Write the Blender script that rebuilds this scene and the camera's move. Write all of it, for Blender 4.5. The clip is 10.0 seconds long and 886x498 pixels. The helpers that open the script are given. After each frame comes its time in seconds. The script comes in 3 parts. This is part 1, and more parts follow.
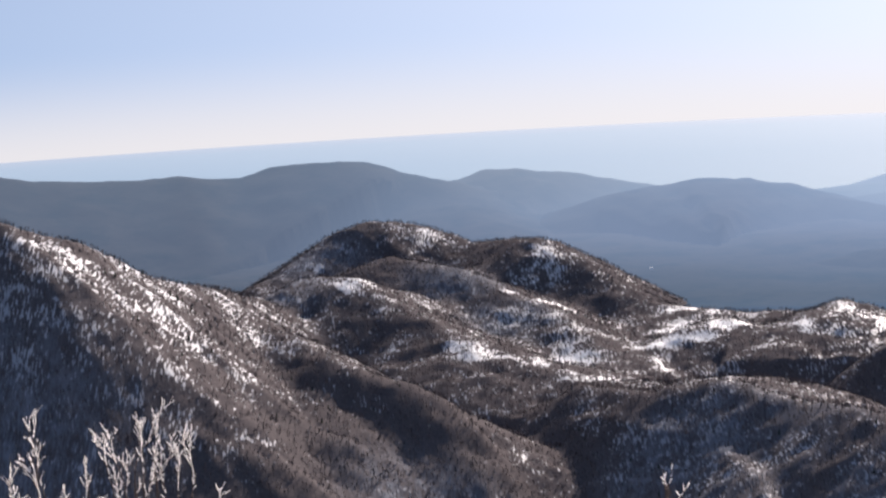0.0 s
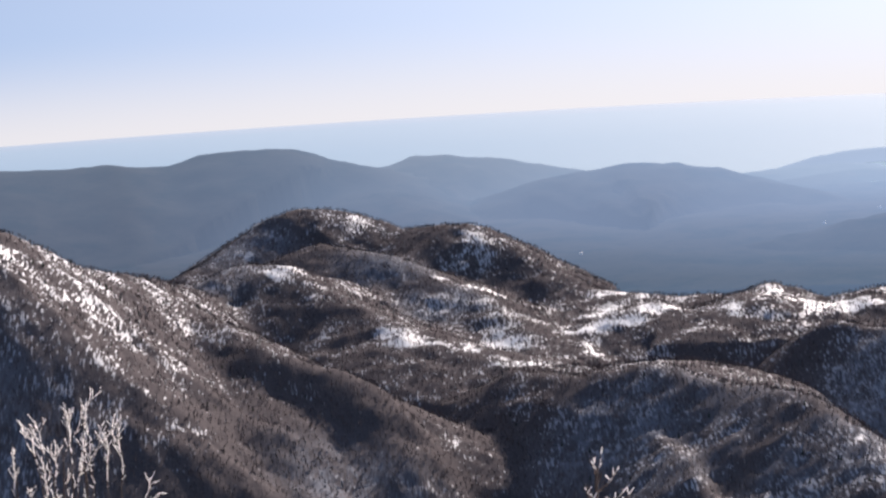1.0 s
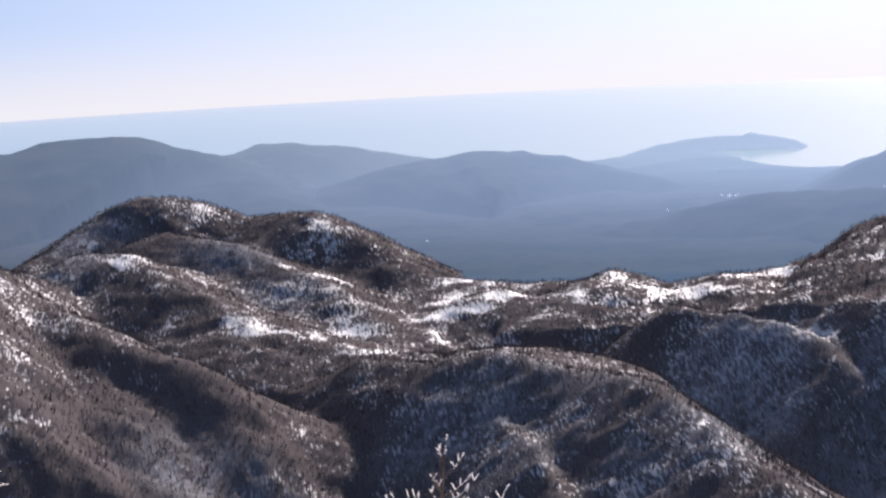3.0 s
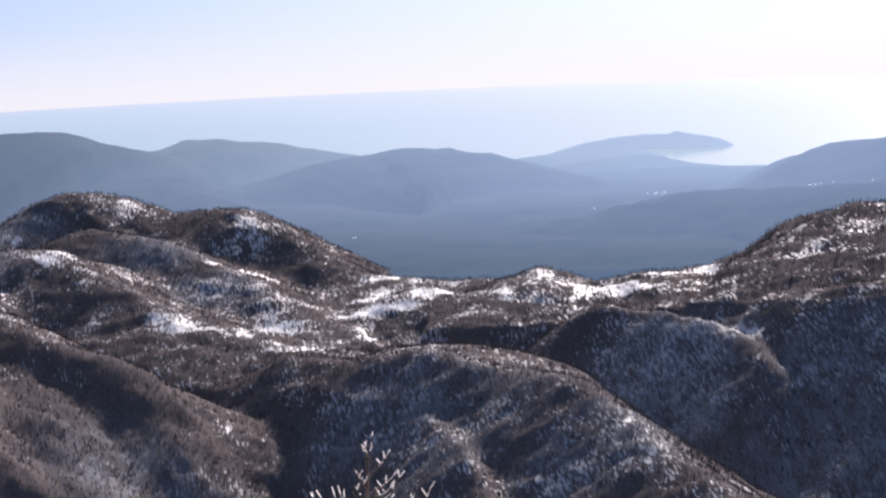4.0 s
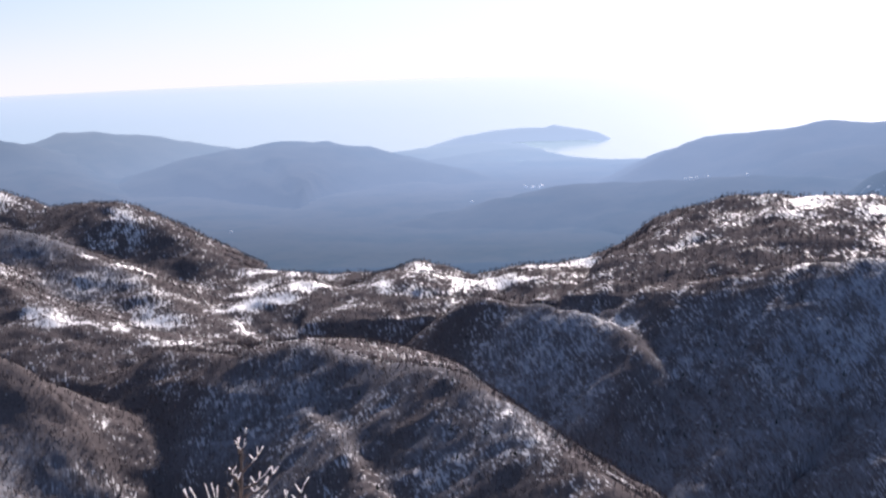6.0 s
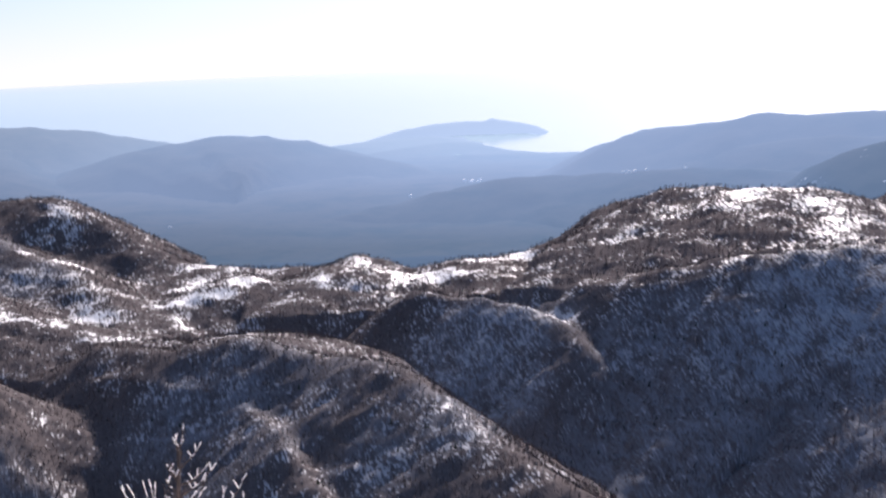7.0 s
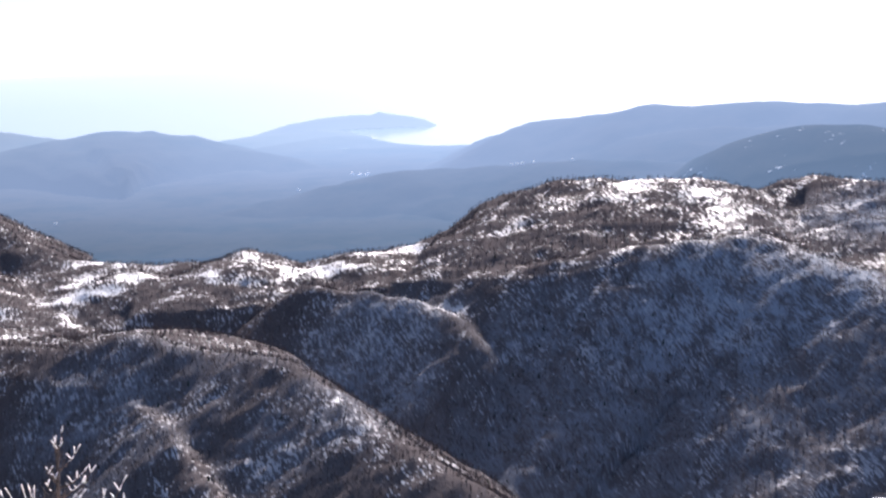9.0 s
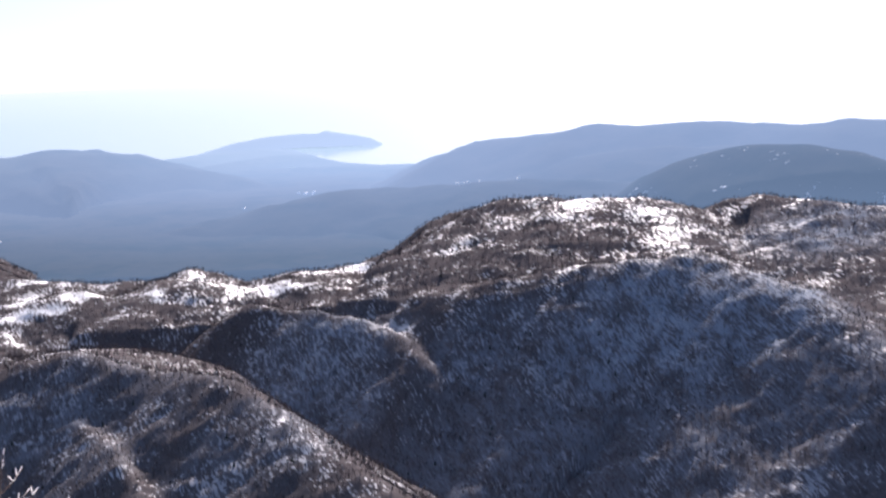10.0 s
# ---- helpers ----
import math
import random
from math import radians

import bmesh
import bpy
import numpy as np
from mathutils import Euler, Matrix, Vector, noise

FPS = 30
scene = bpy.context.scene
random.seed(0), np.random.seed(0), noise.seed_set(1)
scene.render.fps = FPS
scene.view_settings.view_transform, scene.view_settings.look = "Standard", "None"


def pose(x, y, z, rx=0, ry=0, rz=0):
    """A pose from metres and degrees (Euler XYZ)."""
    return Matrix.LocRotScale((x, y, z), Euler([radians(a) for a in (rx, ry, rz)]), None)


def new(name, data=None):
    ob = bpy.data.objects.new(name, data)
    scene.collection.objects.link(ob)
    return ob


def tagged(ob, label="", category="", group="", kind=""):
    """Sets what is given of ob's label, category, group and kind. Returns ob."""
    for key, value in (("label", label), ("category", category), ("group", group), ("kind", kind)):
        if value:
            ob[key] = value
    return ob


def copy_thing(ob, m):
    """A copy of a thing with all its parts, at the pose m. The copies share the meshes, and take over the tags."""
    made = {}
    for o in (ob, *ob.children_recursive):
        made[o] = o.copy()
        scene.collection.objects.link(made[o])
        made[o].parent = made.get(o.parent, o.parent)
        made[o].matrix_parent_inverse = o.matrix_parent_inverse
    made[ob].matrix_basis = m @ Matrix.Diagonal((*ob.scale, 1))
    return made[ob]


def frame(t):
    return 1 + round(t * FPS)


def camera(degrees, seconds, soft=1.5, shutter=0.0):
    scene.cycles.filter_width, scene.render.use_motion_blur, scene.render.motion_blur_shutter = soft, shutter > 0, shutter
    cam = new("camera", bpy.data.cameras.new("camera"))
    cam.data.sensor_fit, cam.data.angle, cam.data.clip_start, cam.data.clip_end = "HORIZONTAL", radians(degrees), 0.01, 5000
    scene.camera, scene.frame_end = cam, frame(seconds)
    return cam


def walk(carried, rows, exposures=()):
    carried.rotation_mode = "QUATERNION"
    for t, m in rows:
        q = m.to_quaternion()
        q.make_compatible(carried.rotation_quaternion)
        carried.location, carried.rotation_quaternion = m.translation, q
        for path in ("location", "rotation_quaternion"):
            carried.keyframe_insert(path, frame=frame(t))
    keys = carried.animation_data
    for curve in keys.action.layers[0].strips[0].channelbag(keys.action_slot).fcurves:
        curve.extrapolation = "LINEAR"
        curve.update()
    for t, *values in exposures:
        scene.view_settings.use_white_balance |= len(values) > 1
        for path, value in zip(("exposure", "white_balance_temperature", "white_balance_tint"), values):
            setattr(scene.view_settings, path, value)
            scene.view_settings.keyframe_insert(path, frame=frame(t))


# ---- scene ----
cam = camera(24.0, 10.0, soft=2.45)
EYE = 433.0  # metres above the sea
ROWS = [
    (0.0, -0.015, 0.002, 0.001, 81.817, 3.266, -0.469),
    (0.5, -0.012, 0.002, 0.002, 81.557, 3.394, -1.351),
    (1.0, -0.009, 0.001, 0.002, 81.330, 3.458, -2.448),
    (1.5, -0.006, 0.001, 0.001, 81.164, 3.517, -3.492),
    (2.0, -0.005, 0.001, -0.001, 81.003, 3.380, -4.582),
    (2.5, -0.004, 0.001, -0.002, 80.876, 3.194, -5.606),
    (4.0, -0.001, 0.000, -0.002, 80.600, 2.449, -8.602),
    (4.5, 0.003, -0.000, -0.000, 80.526, 2.284, -9.406),
    (5.0, 0.006, -0.001, 0.001, 80.452, 2.123, -10.270),
    (5.5, 0.013, -0.002, 0.004, 80.380, 2.015, -11.080),
    (7.0, 0.025, -0.004, 0.008, 80.063, 1.997, -13.623),
    (7.5, 0.036, -0.005, 0.011, 79.950, 2.034, -14.426),
    (8.0, 0.045, -0.007, 0.014, 79.821, 2.026, -15.271),
    (8.5, 0.054, -0.008, 0.018, 79.722, 2.081, -16.008),
    (9.0, 0.062, -0.009, 0.022, 79.775, 2.046, -16.735),
    (9.5, 0.068, -0.010, 0.027, 79.964, 1.990, -17.390),
    (10.0, 0.070, -0.011, 0.030, 80.248, 1.772, -18.191),
]
walk(cam, [(t, pose(x, y, EYE + z, rx, ry, rz)) for t, x, y, z, rx, ry, rz in ROWS],
     exposures=[(0.0, 0.78, 6750, 13), (2.0, 0.81, 6650, 14), (5.0, 0.92, 6500, 16), (7.5, 1.08, 6430, 16), (8.5, 1.18, 6400, 15), (9.4, 1.24, 6400, 15), (10.0, 1.12, 6400, 16)])

# ---- sky and sun ----
SUN_AZIMUTH, SUN_HEIGHT = 24.5, 25.0  # degrees, clockwise from +y, and up
SKY_LIFT = 0.36  # the clear sky is taken from above the murk of the horizon
HORIZON_DIP = math.tan(radians(5.0))  # the sea's edge lies this far below eye level


def build_world():
    """A clear winter sky with the pale haze that lies over a sea horizon."""
    world = bpy.data.worlds.new("winter_sky")
    scene.world = world
    world.use_nodes = True
    n, l = world.node_tree.nodes, world.node_tree.links
    n.clear()
    coord = n.new("ShaderNodeTexCoord")
    dip = n.new("ShaderNodeVectorMath")
    dip.operation = "ADD"
    dip.inputs[1].default_value = (0, 0, SKY_LIFT)
    unit = n.new("ShaderNodeVectorMath")
    unit.operation = "NORMALIZE"
    sky = n.new("ShaderNodeTexSky")
    sky.sky_type = "NISHITA"
    sky.sun_disc = False
    sky.sun_elevation, sky.sun_rotation = math.atan(math.tan(radians(SUN_HEIGHT)) + SKY_LIFT), radians(SUN_AZIMUTH)
    sky.altitude, sky.air_density, sky.dust_density, sky.ozone_density = 600, 1.0, 1.4, 1.2
    back = n.new("ShaderNodeBackground")
    back.inputs["Strength"].default_value = 0.071
    split = n.new("ShaderNodeSeparateXYZ")
    band = n.new("ShaderNodeMapRange")
    band.interpolation_type = "SMOOTHSTEP"
    band.inputs["From Min"].default_value, band.inputs["From Max"].default_value = -HORIZON_DIP - 0.004, -HORIZON_DIP + 0.052
    band.inputs["To Min"].default_value, band.inputs["To Max"].default_value = 0.75, 0.0
    haze = n.new("ShaderNodeMix")
    haze.data_type = "RGBA"
    haze.inputs[7].default_value = (7.5, 7.15, 6.95, 1)
    out = n.new("ShaderNodeOutputWorld")
    l.new(coord.outputs["Generated"], dip.inputs[0])
    l.new(coord.outputs["Generated"], split.inputs[0])
    l.new(split.outputs["Z"], band.inputs["Value"])
    l.new(dip.outputs[0], unit.inputs[0])
    l.new(unit.outputs[0], sky.inputs[0])
    l.new(band.outputs[0], haze.inputs[0])
    l.new(sky.outputs[0], haze.inputs[6])
    l.new(haze.outputs[2], back.inputs["Color"])
    l.new(back.outputs[0], out.inputs["Surface"])


build_world()
sun = new("sun", bpy.data.lights.new("sun", "SUN"))
sun.data.energy, sun.data.angle, sun.data.color = 4.3, radians(0.55), (1.0, 0.90, 0.84)
sun.matrix_world = pose(0, 0, 600, 90 - SUN_HEIGHT, 0, 180 - SUN_AZIMUTH)


# ---- materials ----
def material(name):
    m = bpy.data.materials.new(name)
    m.use_nodes = True
    return m, m.node_tree.nodes, m.node_tree.links, m.node_tree.nodes["Principled BSDF"]


def noise_node(n, l, scale, detail=4.0, rough=0.6, stretch=None):
    geo = n.new("ShaderNodeNewGeometry")
    tex = n.new("ShaderNodeTexNoise")
    tex.inputs["Scale"].default_value = scale
    tex.inputs["Detail"].default_value = detail
    tex.inputs["Roughness"].default_value = rough
    if stretch:
        mp = n.new("ShaderNodeMapping")
        mp.inputs["Scale"].default_value = stretch
        l.new(geo.outputs["Position"], mp.inputs["Vector"])
        l.new(mp.outputs[0], tex.inputs["Vector"])
    else:
        l.new(geo.outputs["Position"], tex.inputs["Vector"])
    return tex.outputs["Fac"]


def ramp_node(n, l, fac, stops):
    r = n.new("ShaderNodeValToRGB")
    while len(r.color_ramp.elements) < len(stops):
        r.color_ramp.elements.new(0.5)
    for e, (p, c) in zip(r.color_ramp.elements, stops):
        e.position, e.color = p, (*c, 1)
    l.new(fac, r.inputs["Fac"])
    return r.outputs["Color"]


def math_node(n, l, op, a, b, clamp=False):
    m = n.new("ShaderNodeMath")
    m.operation, m.use_clamp = op, clamp
    for i, v in enumerate((a, b)):
        if isinstance(v, (int, float)):
            m.inputs[i].default_value = v
        else:
            l.new(v, m.inputs[i])
    return m.outputs[0]


def mix_node(n, l, fac, a, b):
    m = n.new("ShaderNodeMix")
    m.data_type = "RGBA"
    for s, v in ((0, fac), (6, a), (7, b)):
        if isinstance(v, tuple):
            m.inputs[s].default_value = (*v, 1)
        elif isinstance(v, (int, float)):
            m.inputs[s].default_value = v
        else:
            l.new(v, m.inputs[s])
    return m.outputs[2]


def bump_node(n, l, height, strength, distance, bsdf):
    b = n.new("ShaderNodeBump")
    b.inputs["Strength"].default_value, b.inputs["Distance"].default_value = strength, distance
    l.new(height, b.inputs["Height"])
    l.new(b.outputs[0], bsdf.inputs["Normal"])


def ground_material():
    """Snow lying over brown leaf litter; the cover attribute says how closed the snow is."""
    m, n, l, p = material("snowy_forest_ground")
    cover = n.new("ShaderNodeAttribute")
    cover.attribute_name = "snow_cover"
    # this attribute marks the pale tint that lightens the shaded slopes
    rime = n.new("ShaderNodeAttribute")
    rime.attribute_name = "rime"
    fine = noise_node(n, l, 0.66, 3.0, 0.58, (1, 0.15, 0.17))
    broad = noise_node(n, l, 0.03, 3, 0.5)
    spread = math_node(n, l, "ADD", math_node(n, l, "MULTIPLY", math_node(n, l, "SUBTRACT", fine, 0.5), 2.1), math_node(n, l, "MULTIPLY", math_node(n, l, "SUBTRACT", broad, 0.5), 1.2))
    mask = math_node(n, l, "ADD", cover.outputs["Fac"], spread)
    sharp = n.new("ShaderNodeMapRange")
    sharp.inputs["From Min"].default_value, sharp.inputs["From Max"].default_value = 0.42, 0.58
    l.new(mask, sharp.inputs["Value"])
    litter = ramp_node(n, l, noise_node(n, l, 0.5, 6, 0.7), [(0.3, (0.09, 0.080, 0.082)), (0.55, (0.13, 0.114, 0.114)), (0.75, (0.17, 0.148, 0.146))])
    snow = ramp_node(n, l, noise_node(n, l, 0.9, 4, 0.6), [(0.3, (0.80, 0.81, 0.83)), (0.7, (0.90, 0.90, 0.90))])
    # rime-pale tint painted on litter lifts the shaded slopes; snow between trees is thinner
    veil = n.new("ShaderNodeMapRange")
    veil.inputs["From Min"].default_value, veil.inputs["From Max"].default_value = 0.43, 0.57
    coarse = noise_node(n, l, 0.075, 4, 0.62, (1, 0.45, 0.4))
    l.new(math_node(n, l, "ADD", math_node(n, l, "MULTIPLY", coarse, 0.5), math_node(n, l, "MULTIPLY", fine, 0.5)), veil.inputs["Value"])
    lifted = math_node(n, l, "MULTIPLY", rime.outputs["Fac"], math_node(n, l, "ADD", 0.15, veil.outputs[0]), True)
    litter = mix_node(n, l, lifted, litter, (0.31, 0.35, 0.41))
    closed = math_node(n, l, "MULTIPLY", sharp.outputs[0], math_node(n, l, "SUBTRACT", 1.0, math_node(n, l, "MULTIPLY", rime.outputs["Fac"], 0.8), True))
    # snow between trees greyed for shade and leaves showing through, open snow deep
    deep = n.new("ShaderNodeMapRange")
    deep.inputs["From Min"].default_value, deep.inputs["From Max"].default_value = 0.28, 0.6
    l.new(cover.outputs["Fac"], deep.inputs["Value"])
    snow = mix_node(n, l, deep.outputs[0], (0.50, 0.51, 0.54), snow)
    l.new(mix_node(n, l, closed, litter, snow), p.inputs["Base Color"])
    # the icy crust of open snow glints, the litter does not
    l.new(math_node(n, l, "SUBTRACT", 0.95, math_node(n, l, "MULTIPLY", closed, 0.40)), p.inputs["Roughness"])
    l.new(math_node(n, l, "MULTIPLY", closed, 0.15), p.inputs["Specular IOR Level"])
    bump_node(n, l, fine, 0.6, 1.2, p)
    return m


def plain_material(name, dark, light, scale, rough=0.85, bump=0.0, detail=5):
    m, n, l, p = material(name)
    f = noise_node(n, l, scale, detail, 0.65)
    l.new(ramp_node(n, l, f, [(0.3, dark), (0.7, light)]), p.inputs["Base Color"])
    p.inputs["Roughness"].default_value = rough
    if bump:
        bump_node(n, l, f, 0.5, bump, p)
    return m


def island_material(name, dark, light, rough=0.9):
    m, n, l, p = material(name)
    geo = n.new("ShaderNodeNewGeometry")
    l.new(ramp_node(n, l, geo.outputs["Random Per Island"], [(0.0, dark), (1.0, light)]), p.inputs["Base Color"])
    p.inputs["Roughness"].default_value = rough
    p.inputs["Specular IOR Level"].default_value = 0.0  # fine twigs, no gloss
    return m


def distance_material(name, snow=0.0, paint=None):
    """Far wooded land, a plain backdrop of distance: dark woods with the glow of hazy air painted on as emission,
    which grows with the way from the summit and towards the sun's side."""
    m, n, l, p = material(name)
    f = noise_node(n, l, 0.012, 6, 0.65)
    col = ramp_node(n, l, f, [(0.35, (0.014, 0.02, 0.022)), (0.55, (0.032, 0.032, 0.03)), (0.8, (0.014, 0.02, 0.022))])
    if snow:
        sn = ramp_node(n, l, noise_node(n, l, 0.035, 5, 0.7), [(snow, (0, 0, 0)), (snow + 0.05, (1, 1, 1))])
        col = mix_node(n, l, sn, col, (0.8, 0.8, 0.82))
    if paint:
        p.inputs["Base Color"].default_value = (*paint, 1)
    else:
        l.new(col, p.inputs["Base Color"])
    p.inputs["Roughness"].default_value = 1.0
    p.inputs["Specular IOR Level"].default_value = 0.0
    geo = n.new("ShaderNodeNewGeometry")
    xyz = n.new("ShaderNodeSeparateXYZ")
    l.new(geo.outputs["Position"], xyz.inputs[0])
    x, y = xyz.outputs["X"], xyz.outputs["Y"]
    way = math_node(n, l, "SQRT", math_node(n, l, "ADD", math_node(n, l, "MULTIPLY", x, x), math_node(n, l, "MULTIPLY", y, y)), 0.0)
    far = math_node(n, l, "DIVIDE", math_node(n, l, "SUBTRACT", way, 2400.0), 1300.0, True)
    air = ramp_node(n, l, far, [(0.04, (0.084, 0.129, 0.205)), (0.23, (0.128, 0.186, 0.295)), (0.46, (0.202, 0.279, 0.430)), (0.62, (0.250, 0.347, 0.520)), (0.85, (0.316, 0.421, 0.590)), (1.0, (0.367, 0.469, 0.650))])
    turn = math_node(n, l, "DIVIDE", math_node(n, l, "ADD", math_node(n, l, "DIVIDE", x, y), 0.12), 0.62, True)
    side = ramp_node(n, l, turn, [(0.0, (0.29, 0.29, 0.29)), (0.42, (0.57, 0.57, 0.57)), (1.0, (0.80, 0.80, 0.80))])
    low = math_node(n, l, "SUBTRACT", 1.08, math_node(n, l, "DIVIDE", xyz.outputs["Z"], 450.0))  # the painted haze is stronger near the sea
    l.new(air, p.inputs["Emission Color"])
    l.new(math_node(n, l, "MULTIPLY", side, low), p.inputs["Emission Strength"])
    return m


def sea_material():
    m, n, l, p = material("hazy_sea")
    p.inputs["Base Color"].default_value = (0.10, 0.16, 0.22, 1)
    # haze over the distance painted as emission on the water, paler towards the horizon
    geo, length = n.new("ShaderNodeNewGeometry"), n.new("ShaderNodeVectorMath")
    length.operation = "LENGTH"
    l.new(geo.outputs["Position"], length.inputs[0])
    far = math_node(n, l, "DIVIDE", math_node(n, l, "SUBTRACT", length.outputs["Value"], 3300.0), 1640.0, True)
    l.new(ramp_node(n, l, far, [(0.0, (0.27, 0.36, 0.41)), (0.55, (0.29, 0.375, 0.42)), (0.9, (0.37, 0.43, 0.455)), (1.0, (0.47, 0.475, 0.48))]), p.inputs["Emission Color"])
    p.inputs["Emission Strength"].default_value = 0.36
    p.inputs["Roughness"].default_value = 0.14
    p.inputs["IOR"].default_value = 1.33
    p.inputs["Specular IOR Level"].default_value = 0.25
    f = noise_node(n, l, 0.02, 5, 0.6, (1, 0.35, 1))
    bump_node(n, l, f, 0.15, 4.0, p)
    return m


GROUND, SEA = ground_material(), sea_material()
# far land and houses carry the haze as their own emission
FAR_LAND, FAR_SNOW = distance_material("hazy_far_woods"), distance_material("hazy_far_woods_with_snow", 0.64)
FAR_HOUSE = distance_material("hazy_white_plaster", paint=(0.42, 0.40, 0.38))
TREE = island_material("bare_bark", (0.118, 0.105, 0.111), (0.175, 0.149, 0.152))
# paler copy of the bark, lightens the woods of the shaded slopes
SHADE_LIFT_BARK = island_material("shade_lift_bark", (0.19, 0.20, 0.215), (0.42, 0.435, 0.46))
CONIFER = island_material("dark_needles", (0.02, 0.03, 0.024), (0.04, 0.055, 0.035))
SHRUB = plain_material("shrub_bark", (0.05, 0.035, 0.03), (0.13, 0.09, 0.075), 30)
RIME = plain_material("rime_frost", (0.88, 0.86, 0.86), (0.95, 0.94, 0.94), 25, 0.6)
frost = RIME.node_tree.nodes["Principled BSDF"]  # light passes through the ice crystals
frost.inputs["Subsurface Weight"].default_value, frost.inputs["Subsurface Scale"].default_value = 0.8, 0.01
frost.inputs["Subsurface Radius"].default_value = (1.0, 1.0, 1.0)
glow_through = RIME.node_tree.nodes.new("ShaderNodeBsdfTranslucent")
glow_through.inputs["Color"].default_value = (0.96, 0.94, 0.94, 1)
both = RIME.node_tree.nodes.new("ShaderNodeMixShader")
both.inputs[0].default_value = 0.85
RIME.node_tree.links.new(frost.outputs[0], both.inputs[1])
RIME.node_tree.links.new(glow_through.outputs[0], both.inputs[2])
RIME.node_tree.links.new(both.outputs[0], RIME.node_tree.nodes["Material Output"].inputs["Surface"])
SNOW = plain_material("packed_snow", (0.80, 0.81, 0.83), (0.90, 0.90, 0.91), 25, 0.7, 0.01)
ROCK = plain_material("summit_rock", (0.14, 0.12, 0.10), (0.30, 0.27, 0.23), 4, 0.9, 0.05)


# ---- noise and ridges ----
TABLE = np.random.RandomState(7).rand(256, 256)


def value_noise(x, y):
    xi, yi = np.floor(x).astype(int), np.floor(y).astype(int)
    u, v = x - xi, y - yi
    u, v = u * u * u * (u * (6 * u - 15) + 10), v * v * v * (v * (6 * v - 15) + 10)
    a, b = TABLE[xi % 256, yi % 256], TABLE[(xi + 1) % 256, yi % 256]
    c, d = TABLE[xi % 256, (yi + 1) % 256], TABLE[(xi + 1) % 256, (yi + 1) % 256]
    return (a * (1 - u) + b * u) * (1 - v) + (c * (1 - u) + d * u) * v


def fbm(x, y, size, octaves=4):
    total, amp, norm = 0.0, 1.0, 0.0
    for k in range(octaves):
        total = total + amp * value_noise(x / size + 17.3 * k, y / size + 9.1 * k)
        norm, amp, size = norm + amp, amp * 0.5, size * 0.5
    return total / norm


def ridge(x, y, crest, front, back, round_=25.0, reach=1e6):
    """Height over (x, y) of a ridge along its crest, with a slope towards the viewpoint and one away from it; past its reach it falls off steeply."""
    best = np.full(x.shape, 1e12)
    zc, cx, cy = np.zeros(x.shape), np.zeros(x.shape), np.zeros(x.shape)
    for (ax, ay, az), (bx, by, bz) in zip(crest, crest[1:]):
        dx, dy = bx - ax, by - ay
        t = np.clip(((x - ax) * dx + (y - ay) * dy) / (dx * dx + dy * dy), 0, 1)
        px, py = ax + t * dx, ay + t * dy
        d2 = (x - px) ** 2 + (y - py) ** 2
        near = d2 < best
        best = np.where(near, d2, best)
        zc, cx, cy = np.where(near, az + t * (bz - az), zc), np.where(near, px, cx), np.where(near, py, cy)
    d = np.sqrt(best)
    side = (np.hypot(cx, cy) - np.hypot(x, y)) / np.maximum(d, 1.0)
    slope = back + (front - back) * np.clip(0.5 + 0.5 * side, 0, 1)
    return zc - slope * (np.sqrt(d * d + round_ * round_) - round_) - 0.65 * np.maximum(d - reach, 0.0), zc


